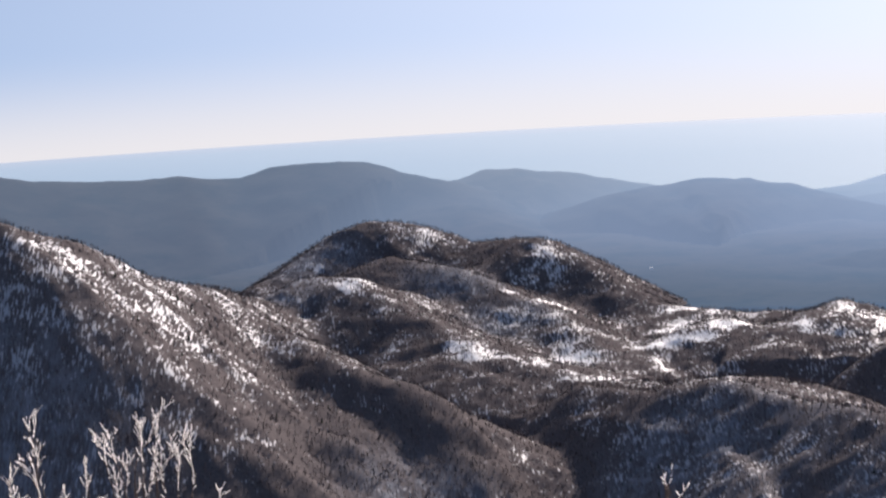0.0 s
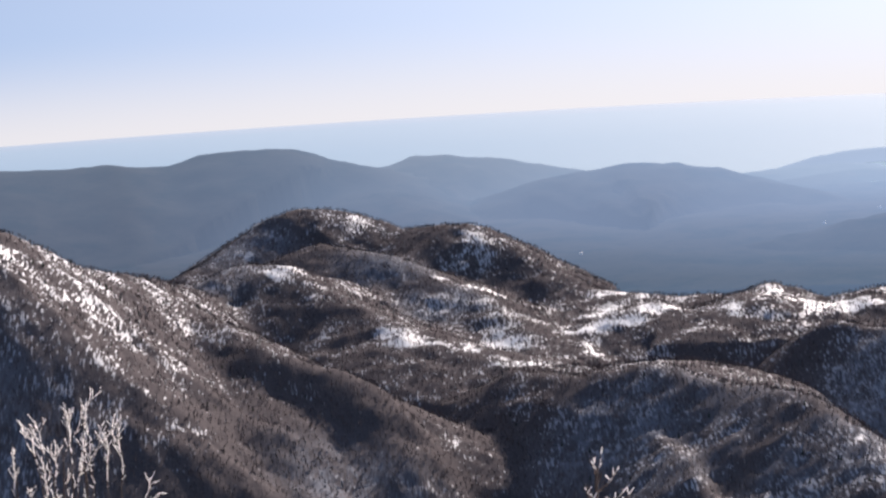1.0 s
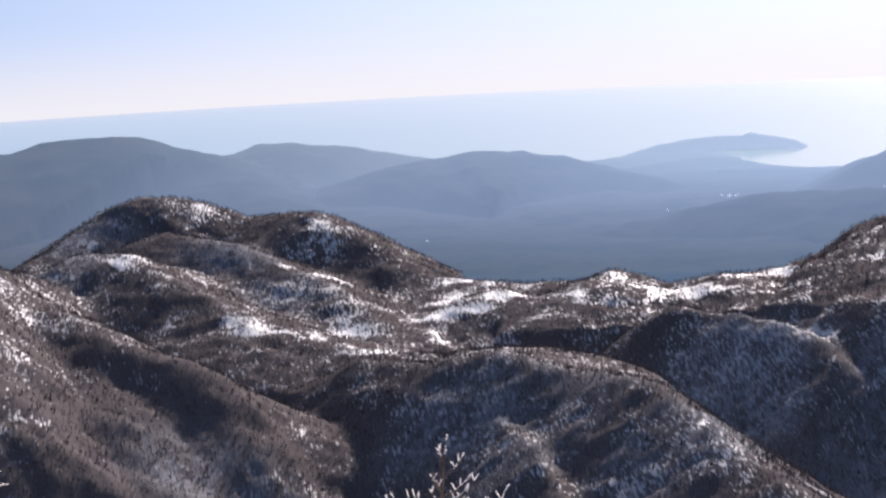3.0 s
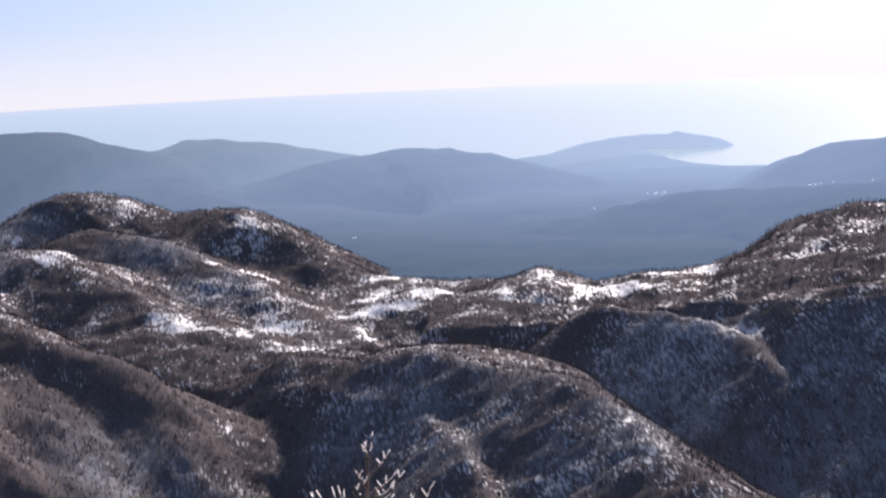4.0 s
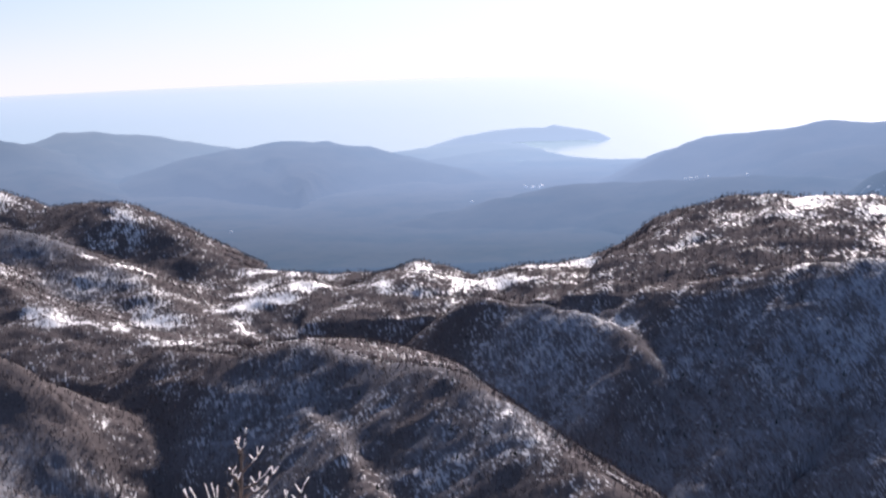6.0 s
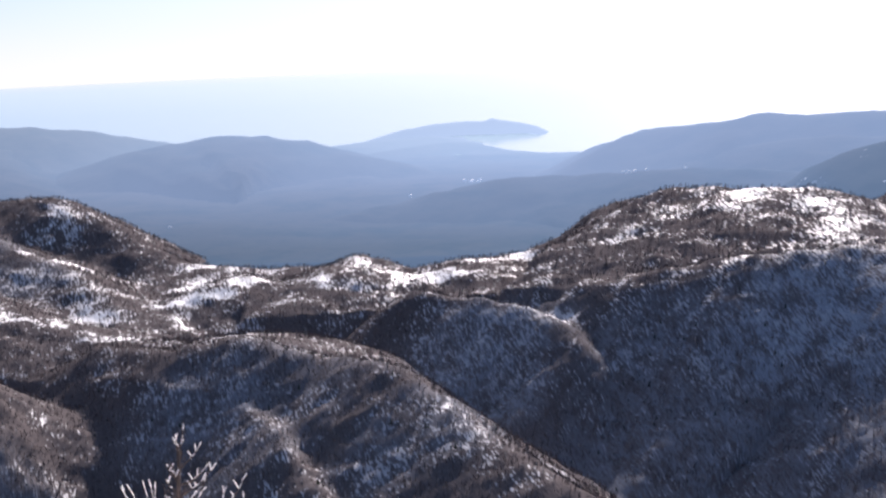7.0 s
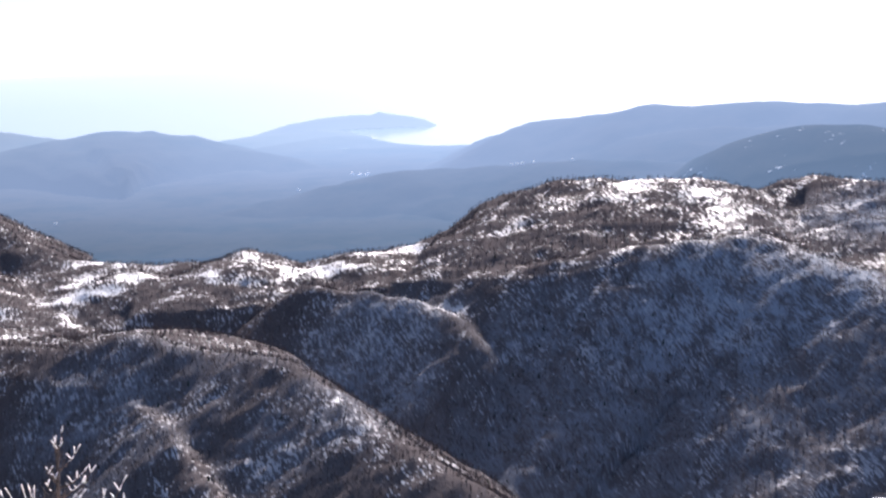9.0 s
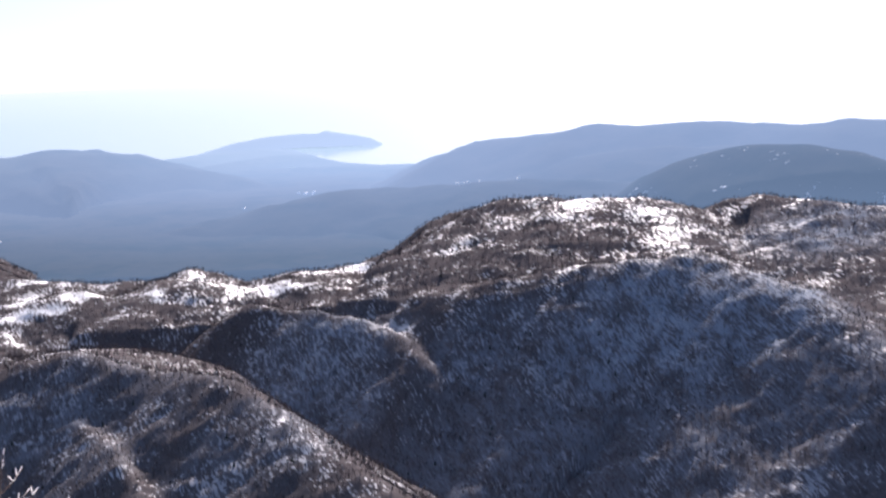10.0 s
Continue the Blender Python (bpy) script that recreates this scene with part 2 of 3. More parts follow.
# crest lines of the near mountains: (x, y, z) with the slopes front and back
CRESTS = {
    "left_ridge": ([(-555, 1712, 291), (-431, 1624, 275), (-325, 1526, 251), (-290, 1604, 227), (-251, 1712, 180), (-223, 1816, 153), (-198, 2010, 111)], 0.88, 0.62, 20),
    "left_spur": ([(-325, 1526, 251), (-295, 1506, 222), (-276, 1480, 188), (-255, 1456, 158), (-222, 1438, 129), (-186, 1416, 98), (-151, 1392, 68)], 0.95, 0.8, 12),
    "main_hill": ([(-230, 2339, 58), (-188, 2393, 70), (-149, 2435, 87), (-116, 2477, 107), (-89, 2498, 113), (-55, 2499, 111), (-15, 2490, 103), (31, 2470, 84), (65, 2439, 92), (103, 2398, 98), (131, 2376, 90), (157, 2345, 75), (190, 2292, 55), (218, 2260, 42), (246, 2237, 32)], 0.3, 0.6, 25),
    "front_bump": ([(-181, 2142, 89), (-144, 2125, 109), (-96, 2108, 106), (-73, 2079, 93), (-28, 2030, 76), (20, 1960, 64)], 0.22, 0.45, 12),
    "diagonal_spur": ([(-60, 2329, 93), (-3, 2290, 87), (50, 2229, 70), (101, 2158, 58), (126, 2096, 49), (144, 2035, 39)], 0.3, 0.4, 15),
    "saddle": ([(239, 2237, 34), (285, 2212, 35), (332, 2195, 32), (371, 2168, 35), (392, 2144, 44), (409, 2121, 55), (433, 2106, 47), (459, 2090, 38), (482, 2085, 42), (505, 2079, 50), (534, 2072, 52), (565, 2075, 49), (590, 2078, 53)], 0.08, 0.6, 14),
    "saddle_front": ([(193, 2041, 29), (243, 2066, 41), (280, 2081, 47), (302, 2058, 41), (342, 2031, 46), (393, 2042, 55), (442, 2012, 45), (503, 1998, 58)], 0.13, 0.3, 10),
    "right_ridge": ([(578, 2071, 49), (613, 2061, 66), (648, 2050, 92), (667, 2033, 104), (683, 2007, 109), (699, 1980, 123), (730, 1948, 126), (754, 1917, 129), (787, 1893, 130), (808, 1873, 132), (835, 1850, 128), (869, 1846, 118), (902, 1852, 125), (927, 1840, 130), (942, 1809, 129), (966, 1751, 129), (992, 1714, 128), (1055, 1640, 128)], 0.17, 0.6, 12),
    "lower_crest": ([(530, 1752, 66), (586, 1712, 91), (621, 1690, 99), (650, 1668, 108), (691, 1640, 113), (727, 1625, 116), (757, 1633, 120), (766, 1584, 112), (786, 1530, 107), (793, 1504, 104), (794, 1458, 95), (798, 1410, 88), (800, 1339, 75)], 0.53, 0.4, 12),
    "shaded_spur": ([(408, 1856, 64), (433, 1823, 62), (456, 1788, 63), (476, 1748, 64), (495, 1708, 61), (502, 1671, 57), (502, 1640, 51)], 0.56, 0.9, 6),
    "front_spur": ([(114, 1756, 58), (143, 1714, 59), (161, 1672, 64), (186, 1650, 73), (216, 1636, 82), (239, 1582, 81), (266, 1537, 81), (288, 1493, 87), (300, 1449, 90), (307, 1407, 88), (315, 1343, 86), (323, 1269, 82), (332, 1205, 80), (341, 1140, 80)], 0.52, 0.85, 9),
    "near_spur": ([(199, 1525, 50), (207, 1496, 50), (210, 1445, 53), (212, 1390, 52), (216, 1359, 45), (219, 1310, 42), (220, 1263, 41)], 0.75, 0.85, 5),
    "left_shoulder": ([(-144, 1688, 112), (-131, 1652, 102), (-112, 1586, 88), (-94, 1506, 75), (-79, 1467, 54), (-68, 1437, 44)], 0.62, 0.6, 30),
    "slope_rib": ([(-139, 1724, 122), (-89, 1653, 109), (-48, 1632, 95)], 0.62, 0.62, 22),
    "meadow_step": ([(-2, 1960, 52), (39, 1930, 45), (94, 1878, 46), (127, 1836, 43), (176, 1771, 51), (222, 1706, 68), (240, 1663, 67)], 0.13, 0.25, 14),
}
# ravines cut into the slopes: (from, to, half width, depth)
RAVINES = [((-20, 1700), (90, 1500), 26.0, 12.0)]
SMOOTH = 4.0


def ravine_depth(x, y):
    total = np.zeros(x.shape)
    x, y = x + 48 * (fbm(x + 20, y, 85, 3) - 0.5), y + 48 * (fbm(x, y + 60, 85, 3) - 0.5)
    for (ax, ay), (bx, by), wide, deep in RAVINES:
        dx, dy = bx - ax, by - ay
        t = np.clip(((x - ax) * dx + (y - ay) * dy) / (dx * dx + dy * dy), 0, 1)
        d2 = (x - ax - t * dx) ** 2 + (y - ay - t * dy) ** 2
        total = total + deep * np.clip(0.25 + 1.7 * t, 0, 1) * np.exp(-d2 / (wide * wide))  # deeper down the slope
    return total


def ground_height(x, y):
    total = np.full(x.shape, math.exp(-60.0 / SMOOTH))
    drop = np.zeros(x.shape)
    for crest, front, back, round_ in CRESTS.values():
        h, top = ridge(x, y, crest, front, back, round_, 105.0 if front < 0.15 else 270.0 if front < 0.2 else 1e6)
        weight = np.exp(np.clip(h, -200, 400) / SMOOTH)
        total, drop = total + weight, drop + weight * (top - h)
    drop = drop / total
    r = np.hypot(x, y)
    # the summit that the viewpoint stands on
    summit = EYE - 1.65 - 0.47 * (np.sqrt(r * r + 9.0) - 3.0)
    total = total + np.exp(np.clip(summit - 0.12 * np.clip(r - 120, 0, 2000), -200, 440) / SMOOTH)
    z = SMOOTH * np.log(total) - ravine_depth(x, y)
    far = np.clip((r - 500) / 300, 0, 1)
    # ribs and gullies grow down the slopes
    z = z + far * ((4.0 + 9.0 * np.clip(drop / 60, 0, 1)) * (fbm(x, y, 90, 4) - 0.5) - 7.0 * np.clip(drop / 40, 0, 1) * (0.5 - np.abs(fbm(x + 50, y + 80, 60, 3) - 0.5)) ** 3 * 4 + 6.0 * (fbm(x + 300, y, 20, 3) - 0.5))
    z = z - 1.2 * far + np.clip(r / 40, 0, 1) * 1.6 * (fbm(x, y, 9, 3) - 0.5)
    return z - np.clip((r - 2560) / 60, 0, 1) * 60


# open snow: (x, y, radius, how closed)
SNOW_LEFT = [(-265, 1552, 26, 0.29), (-300, 1523, 22, 0.25), (-278, 1533, 20, 0.25), (-242, 1563, 22, 0.22), (-184, 1513, 26, 0.27), (-211, 1574, 60, 0.2), (-235, 1453, 60, 0.2), (-257, 1451, 60, 0.2), (-178, 1755, 60, 0.2), (-201, 1416, 60, 0.2), (-128, 1231, 22, 0.22), (-146, 1181, 18, 0.2), (-104, 1352, 8, 0.42)]
SNOW_HILL = [(-148, 2387, 10, 1.0), (-28, 2468, 14, 0.41), (-4, 2294, 10, 0.8), (71, 2227, 12, 0.8), (85, 2316, 14, 0.69), (97, 2194, 14, 0.8), (106, 2344, 30, 0.57), (120, 2189, 14, 0.8), (120, 2325, 22, 0.51)]
SNOW_SADDLE = [(201, 2000, 16, 0.55), (207, 2048, 16, 0.91), (224, 2054, 20, 0.91), (247, 2144, 22, 0.91), (254, 2224, 12, 0.82), (258, 2052, 20, 0.91), (282, 2184, 14, 0.73), (285, 2075, 22, 0.91), (355, 2023, 16, 0.91), (379, 2000, 22, 0.55), (395, 2048, 16, 0.64), (409, 2092, 16, 0.82), (423, 2096, 18, 0.64), (430, 2058, 18, 0.82), (440, 2010, 20, 0.82), (457, 2035, 18, 0.73), (469, 1985, 20, 0.82), (530, 2042, 18, 0.82), (567, 2047, 18, 0.73)]
SNOW_MEADOW = [(-102, 2098, 13, 0.76), (-90, 2080, 16, 0.38), (-85, 2114, 12, 0.68), (8, 1936, 14, 0.68), (24, 1918, 20, 0.68), (45, 1917, 20, 0.61), (87, 1914, 18, 0.61), (88, 2138, 25, 0.30), (92, 1806, 14, 0.30), (113, 2013, 26, 0.76), (114, 1852, 18, 0.76), (135, 1859, 14, 0.68), (137, 2027, 14, 0.53), (155, 1854, 14, 0.46), (489, 1974, 18, 0.68), (530, 1976, 18, 0.46), (600, 1866, 12, 0.46)]
SNOW_SPURS = [(67, 1511, 12, 0.32), (172, 1772, 18, 0.53), (206, 1447, 7, 0.24), (208, 1403, 8, 0.24), (209, 1427, 9, 0.37), (211, 1364, 9, 0.24), (213, 1339, 8, 0.24), (214, 1382, 12, 0.43), (223, 1706, 18, 0.37), (293, 1654, 8, 0.27), (311, 1394, 9, 0.32), (315, 1327, 10, 0.43), (318, 1267, 10, 0.37), (333, 1643, 8, 0.43), (498, 1780, 8, 0.37), (505, 1732, 8, 0.48), (510, 1718, 8, 0.53), (511, 1694, 8, 0.53)]
SNOW_RIGHT = [(406, 1718, 50, 0.24), (450, 1680, 40, 0.22), (609, 1863, 20, 0.37), (614, 1581, 90, 0.24), (635, 1674, 10, 0.32), (636, 1865, 16, 0.23), (645, 1802, 26, 0.23), (655, 1879, 14, 0.23), (657, 1663, 12, 0.42), (676, 1795, 26, 0.17), (678, 1551, 90, 0.26), (698, 1870, 14, 0.23), (700, 1503, 80, 0.24), (715, 1626, 16, 0.37), (723, 1720, 12, 0.32), (736, 1862, 20, 0.47), (749, 1794, 26, 0.26), (754, 1898, 22, 0.42), (764, 1724, 18, 0.37), (765, 1861, 16, 0.23), (769, 1477, 80, 0.24), (774, 1552, 14, 0.23), (790, 1850, 130, 0.15), (796, 1809, 22, 0.37), (798, 1834, 26, 0.42), (799, 1759, 20, 0.42), (842, 1821, 18, 0.28), (845, 1729, 22, 0.2), (879, 1823, 18, 0.32), (888, 1781, 22, 0.42), (901, 1727, 18, 0.42), (901, 1761, 20, 0.32), (919, 1772, 18, 0.42), (930, 1780, 90, 0.17)]


def snowfield(x, y):
    s = np.zeros(x.shape)
    wx, wy = 48 * (fbm(x, y, 26, 4) - 0.5), 60 * (fbm(x + 99, y + 55, 26, 4) - 0.5)
    for cx, cy, r, a in SNOW_LEFT + SNOW_HILL + SNOW_SADDLE + SNOW_MEADOW + SNOW_SPURS + SNOW_RIGHT:
        s = np.maximum(s, a * np.exp(-((x + wx - cx) ** 2 + (y + wy - cy) ** 2) / (r * r)))
    return s


# dense woods with little snow showing: (x, y, radius, how much less)
DENSE_WOODS = [(-50, 1400, 170, 0.34), (10, 1600, 120, 0.26), (-120, 1650, 70, 0.16), (-330, 1330, 120, 0.1), (230, 1400, 130, 0.16), (150, 1250, 110, 0.12), (330, 1660, 80, 0.1), (330, 1800, 80, 0.1), (650, 1770, 70, 0.12),
               (560, 1860, 90, 0.12), (-150, 2430, 70, 0.25), (-40, 2250, 70, 0.2), (640, 2040, 40, 0.2), (330, 1950, 70, 0.15), (690, 1380, 130, 0.24), (540, 1450, 130, 0.24), (60, 1450, 110, 0.2)]


# shaded slopes whose trees and ground are painted rime-pale to lift them: (x, y, radius, share)
SHADED_SLOPES = [(690, 1550, 90, 0.75), (750, 1500, 80, 0.72), (630, 1545, 70, 0.55), (700, 1470, 50, 0.5), (560, 1620, 60, 0.4), (690, 1400, 150, 0.34), (540, 1480, 120, 0.34), (440, 1720, 75, 0.55), (420, 1640, 60, 0.45), (250, 1500, 80, 0.15), (180, 1560, 70, 0.34), (190, 1440, 60, 0.22), (300, 1330, 70, 0.25), 
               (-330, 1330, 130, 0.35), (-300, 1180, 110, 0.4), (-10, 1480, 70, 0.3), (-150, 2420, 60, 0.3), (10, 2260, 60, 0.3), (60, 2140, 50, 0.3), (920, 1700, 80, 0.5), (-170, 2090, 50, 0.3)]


def shade_lift(x, y):
    pale_share = np.zeros(x.shape)
    for cx, cy, r, a in SHADED_SLOPES:
        pale_share = np.maximum(pale_share, a * np.exp(-(((x - cx) ** 2 + (y - cy) ** 2) / (r * r)) ** 2))
    return pale_share


def openness(x, y):
    """Gaps in the woods, where the snow shows: broad clearings, then small ones between the trees."""
    dense = np.zeros(x.shape)
    for cx, cy, r, a in DENSE_WOODS:
        dense = np.maximum(dense, a * np.exp(-((x - cx) ** 2 + (y - cy) ** 2) / (r * r)))
    return snowfield(x, y) - 1.1 * dense + 0.55 * (fbm(x + 40, y, 120, 3) - 0.5) + 0.35 * (fbm(x + 900, y + 300, 30, 3) - 0.5)


def sheet(name, x, y, z, mat, attribute=None):
    """A grid of points as one smooth mesh."""
    rows, cols = x.shape
    me = bpy.data.meshes.new(name)
    i = np.arange(rows * cols).reshape(rows, cols)
    quads = np.stack([i[:-1, :-1], i[:-1, 1:], i[1:, 1:], i[1:, :-1]], -1).reshape(-1, 4)
    turn = (x[0, 1] - x[0, 0]) * (y[1, 0] - y[0, 0]) - (y[0, 1] - y[0, 0]) * (x[1, 0] - x[0, 0])
    if turn < 0:
        quads = quads[:, ::-1].copy()
    fill_mesh(me, np.stack([x, y, z], -1).reshape(-1, 3), quads)
    me.shade_smooth()
    if attribute is not None:
        for key, values in attribute.items():
            me.attributes.new(key, "FLOAT", "POINT").data.foreach_set("value", values.ravel().astype(np.float32))
    me.materials.append(mat)
    return new(name, me)


def fill_mesh(me, verts, faces):
    k = faces.shape[1]
    me.vertices.add(len(verts))
    me.vertices.foreach_set("co", verts.astype(np.float32).ravel())
    me.loops.add(faces.size)
    me.loops.foreach_set("vertex_index", faces.astype(np.int32).ravel())
    me.polygons.add(len(faces))
    me.polygons.foreach_set("loop_start", np.arange(0, faces.size, k, dtype=np.int32))
    me.update(calc_edges=True)


def build_ground():
    fine = np.arange(-17.0, 38.0, 0.11)
    angles = np.radians(np.concatenate([np.arange(-200, -17, 6.0), fine, np.arange(38.0, 160.1, 6.0)]))
    angles[-1] = angles[0] + 2 * math.pi
    radii = np.concatenate([[0.0, 1, 2, 3], np.geomspace(4, 720, 60), np.arange(726, 2640, 5.0)])
    r, a = np.meshgrid(radii, angles, indexing="ij")
    x, y = r * np.sin(a), r * np.cos(a)
    z = ground_height(x, y)
    # extra snow cover and the pale tint both lighten the shaded slopes
    cover = 0.22 + 0.66 * openness(x, y) + 0.20 * shade_lift(x, y)
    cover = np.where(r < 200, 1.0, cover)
    tagged(sheet("ground", x, y, z, GROUND, {"snow_cover": cover, "rime": np.where(r < 200, 0.0, np.clip(1.35 * shade_lift(x, y), 0, 1))}), "snowy mountain ridges with brown leaf litter under bare woods", "mountains", kind="structure")


build_ground()

# ---- sea and far land ----
def build_sea():
    a, r = np.meshgrid(np.radians(np.arange(0, 360.1, 2.0)), np.array([2450.0, 3000, 3600, 4200, 4940]), indexing="xy")
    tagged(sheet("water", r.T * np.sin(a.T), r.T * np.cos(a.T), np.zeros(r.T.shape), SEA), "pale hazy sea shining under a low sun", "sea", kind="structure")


build_sea()


def far_land(name, crest, front, back, mat, label, category, rough=11.0, round_=40.0, base=-12.0):
    xs, ys = [c[0] for c in crest], [c[1] for c in crest]
    gx, gy = np.meshgrid(np.arange(min(xs) - 420, max(xs) + 420, 12.0), np.arange(min(ys) - 620, max(ys) + 420, 16.0), indexing="ij")
    z, _ = ridge(gx, gy, crest, front, back, round_)
    z = z + rough * (fbm(gx, gy, 160, 4) - 0.5) * np.clip((z + 5) / 40, 0, 1) + 8.0 * (fbm(gx, gy, 42, 3) - 0.5) * np.clip(rough / 6, 0.3, 1)
    z = np.where(np.hypot(gx, gy) < 2440, -120.0, np.maximum(z, base))  # sunk under the near mountains
    return tagged(sheet(name, gx, gy, z, mat), label, category, kind="structure")


def valley_floor():
    r, a = np.meshgrid(np.arange(2380, 3420, 14.0), np.radians(np.arange(-34, 52, 0.35)), indexing="ij")
    x, y = r * np.sin(a), r * np.cos(a)
    z = 3 + 10 * fbm(x, y, 260, 4) + 2 * fbm(x, y, 24, 2) - np.clip((r - 3275) / 45, 0, 1) * 16
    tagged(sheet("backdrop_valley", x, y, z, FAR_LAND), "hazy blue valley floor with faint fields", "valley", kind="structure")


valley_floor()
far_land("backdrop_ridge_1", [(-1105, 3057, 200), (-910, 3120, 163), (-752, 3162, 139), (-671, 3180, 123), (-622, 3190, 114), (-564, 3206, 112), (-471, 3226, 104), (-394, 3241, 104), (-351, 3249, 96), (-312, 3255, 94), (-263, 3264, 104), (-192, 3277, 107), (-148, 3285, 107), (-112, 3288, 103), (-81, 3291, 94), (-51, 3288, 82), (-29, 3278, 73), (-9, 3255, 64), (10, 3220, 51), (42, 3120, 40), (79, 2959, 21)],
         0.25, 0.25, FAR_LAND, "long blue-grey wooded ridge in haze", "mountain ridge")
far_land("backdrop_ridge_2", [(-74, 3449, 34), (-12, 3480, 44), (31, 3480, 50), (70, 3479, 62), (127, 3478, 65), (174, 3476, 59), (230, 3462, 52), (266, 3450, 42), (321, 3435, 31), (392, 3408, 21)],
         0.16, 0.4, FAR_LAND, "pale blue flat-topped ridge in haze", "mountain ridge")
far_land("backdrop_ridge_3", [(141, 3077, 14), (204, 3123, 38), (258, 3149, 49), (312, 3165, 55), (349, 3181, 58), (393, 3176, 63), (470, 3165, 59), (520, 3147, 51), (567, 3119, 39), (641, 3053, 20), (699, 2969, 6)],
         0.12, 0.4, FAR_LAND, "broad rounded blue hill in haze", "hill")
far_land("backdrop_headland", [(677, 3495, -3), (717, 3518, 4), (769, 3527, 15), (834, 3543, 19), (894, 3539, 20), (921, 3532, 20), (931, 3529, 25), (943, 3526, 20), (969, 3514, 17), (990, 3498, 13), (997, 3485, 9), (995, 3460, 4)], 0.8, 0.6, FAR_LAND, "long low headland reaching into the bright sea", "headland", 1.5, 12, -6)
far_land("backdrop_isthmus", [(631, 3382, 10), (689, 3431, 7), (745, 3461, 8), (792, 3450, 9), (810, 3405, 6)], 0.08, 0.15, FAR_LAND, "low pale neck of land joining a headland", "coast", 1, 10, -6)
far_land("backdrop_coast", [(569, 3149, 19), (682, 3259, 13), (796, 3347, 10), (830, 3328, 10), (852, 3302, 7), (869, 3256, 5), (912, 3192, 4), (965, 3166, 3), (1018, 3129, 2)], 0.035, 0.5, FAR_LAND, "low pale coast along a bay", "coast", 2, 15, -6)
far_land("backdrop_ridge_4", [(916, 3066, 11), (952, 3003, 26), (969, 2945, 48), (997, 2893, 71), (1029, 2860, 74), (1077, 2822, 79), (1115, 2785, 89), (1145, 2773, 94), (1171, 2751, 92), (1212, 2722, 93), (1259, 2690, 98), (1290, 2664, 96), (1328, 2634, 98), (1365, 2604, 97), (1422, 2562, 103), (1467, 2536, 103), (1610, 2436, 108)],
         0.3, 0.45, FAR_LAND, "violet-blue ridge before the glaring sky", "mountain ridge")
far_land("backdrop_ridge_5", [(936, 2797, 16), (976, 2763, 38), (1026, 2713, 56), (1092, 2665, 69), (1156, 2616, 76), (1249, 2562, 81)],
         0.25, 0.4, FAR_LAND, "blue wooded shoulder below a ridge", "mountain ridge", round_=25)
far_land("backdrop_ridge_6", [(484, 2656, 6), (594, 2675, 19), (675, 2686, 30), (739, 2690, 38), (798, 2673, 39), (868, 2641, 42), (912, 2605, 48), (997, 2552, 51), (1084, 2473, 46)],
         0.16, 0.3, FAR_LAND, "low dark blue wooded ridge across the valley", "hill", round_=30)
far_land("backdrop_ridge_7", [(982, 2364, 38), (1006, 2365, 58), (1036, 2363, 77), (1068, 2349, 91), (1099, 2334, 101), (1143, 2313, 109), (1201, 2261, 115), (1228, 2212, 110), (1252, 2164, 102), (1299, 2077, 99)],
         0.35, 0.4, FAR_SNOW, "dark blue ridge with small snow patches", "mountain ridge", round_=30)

# ---- woods ----
def tree_templates(count, branches, rng):
    """Bare crowns of height 1: a stem and thin rising branches, three points a piece."""
    made = []
    for _ in range(count):
        tris = []
        lean = rng.uniform(-0.06, 0.06, 2)
        for turn in (0.0, math.pi / 2):
            w = 0.03
            c, s = math.cos(turn) * w, math.sin(turn) * w
            tris.append([(-c, -s, -0.08), (c, s, -0.08), (lean[0], lean[1], 0.95)])
        for _ in range(branches):
            h = rng.uniform(0.22, 0.8)
            a, rise, length = rng.uniform(0, 2 * math.pi), rng.uniform(0.9, 1.4), rng.uniform(0.22, 0.42) * (1.15 - 0.5 * h)
            out = np.array([math.cos(a) * math.cos(rise), math.sin(a) * math.cos(rise), math.sin(rise)])
            side = np.array([-math.sin(a + rng.uniform(-0.8, 0.8)), math.cos(a), 0.0]) * rng.uniform(0.045, 0.085)
            foot = np.array([lean[0] * h, lean[1] * h, h])
            tris.append([foot - side, foot + side, foot + out * length])
        made.append(np.array(tris, dtype=np.float32).reshape(-1, 3))
    return made


def conifer_templates(count, rng):
    made = []
    for _ in range(count):
        tris = []
        for k in range(4):
            low, high, wide = 0.12 + 0.2 * k, 0.45 + 0.19 * k, 0.22 - 0.045 * k
            ring = [(math.cos(a) * wide * rng.uniform(0.7, 1.2), math.sin(a) * wide * rng.uniform(0.7, 1.2), low + rng.uniform(-0.04, 0.04)) for a in np.arange(7) * 2 * math.pi / 7]
            for q in range(7):
                tris.append([ring[q], ring[(q + 1) % 7], (0, 0, high)])
        tris.append([(-0.03, 0, -0.1), (0.03, 0, -0.1), (0, 0, 0.5)])
        made.append(np.array(tris, dtype=np.float32).reshape(-1, 3))
    return made


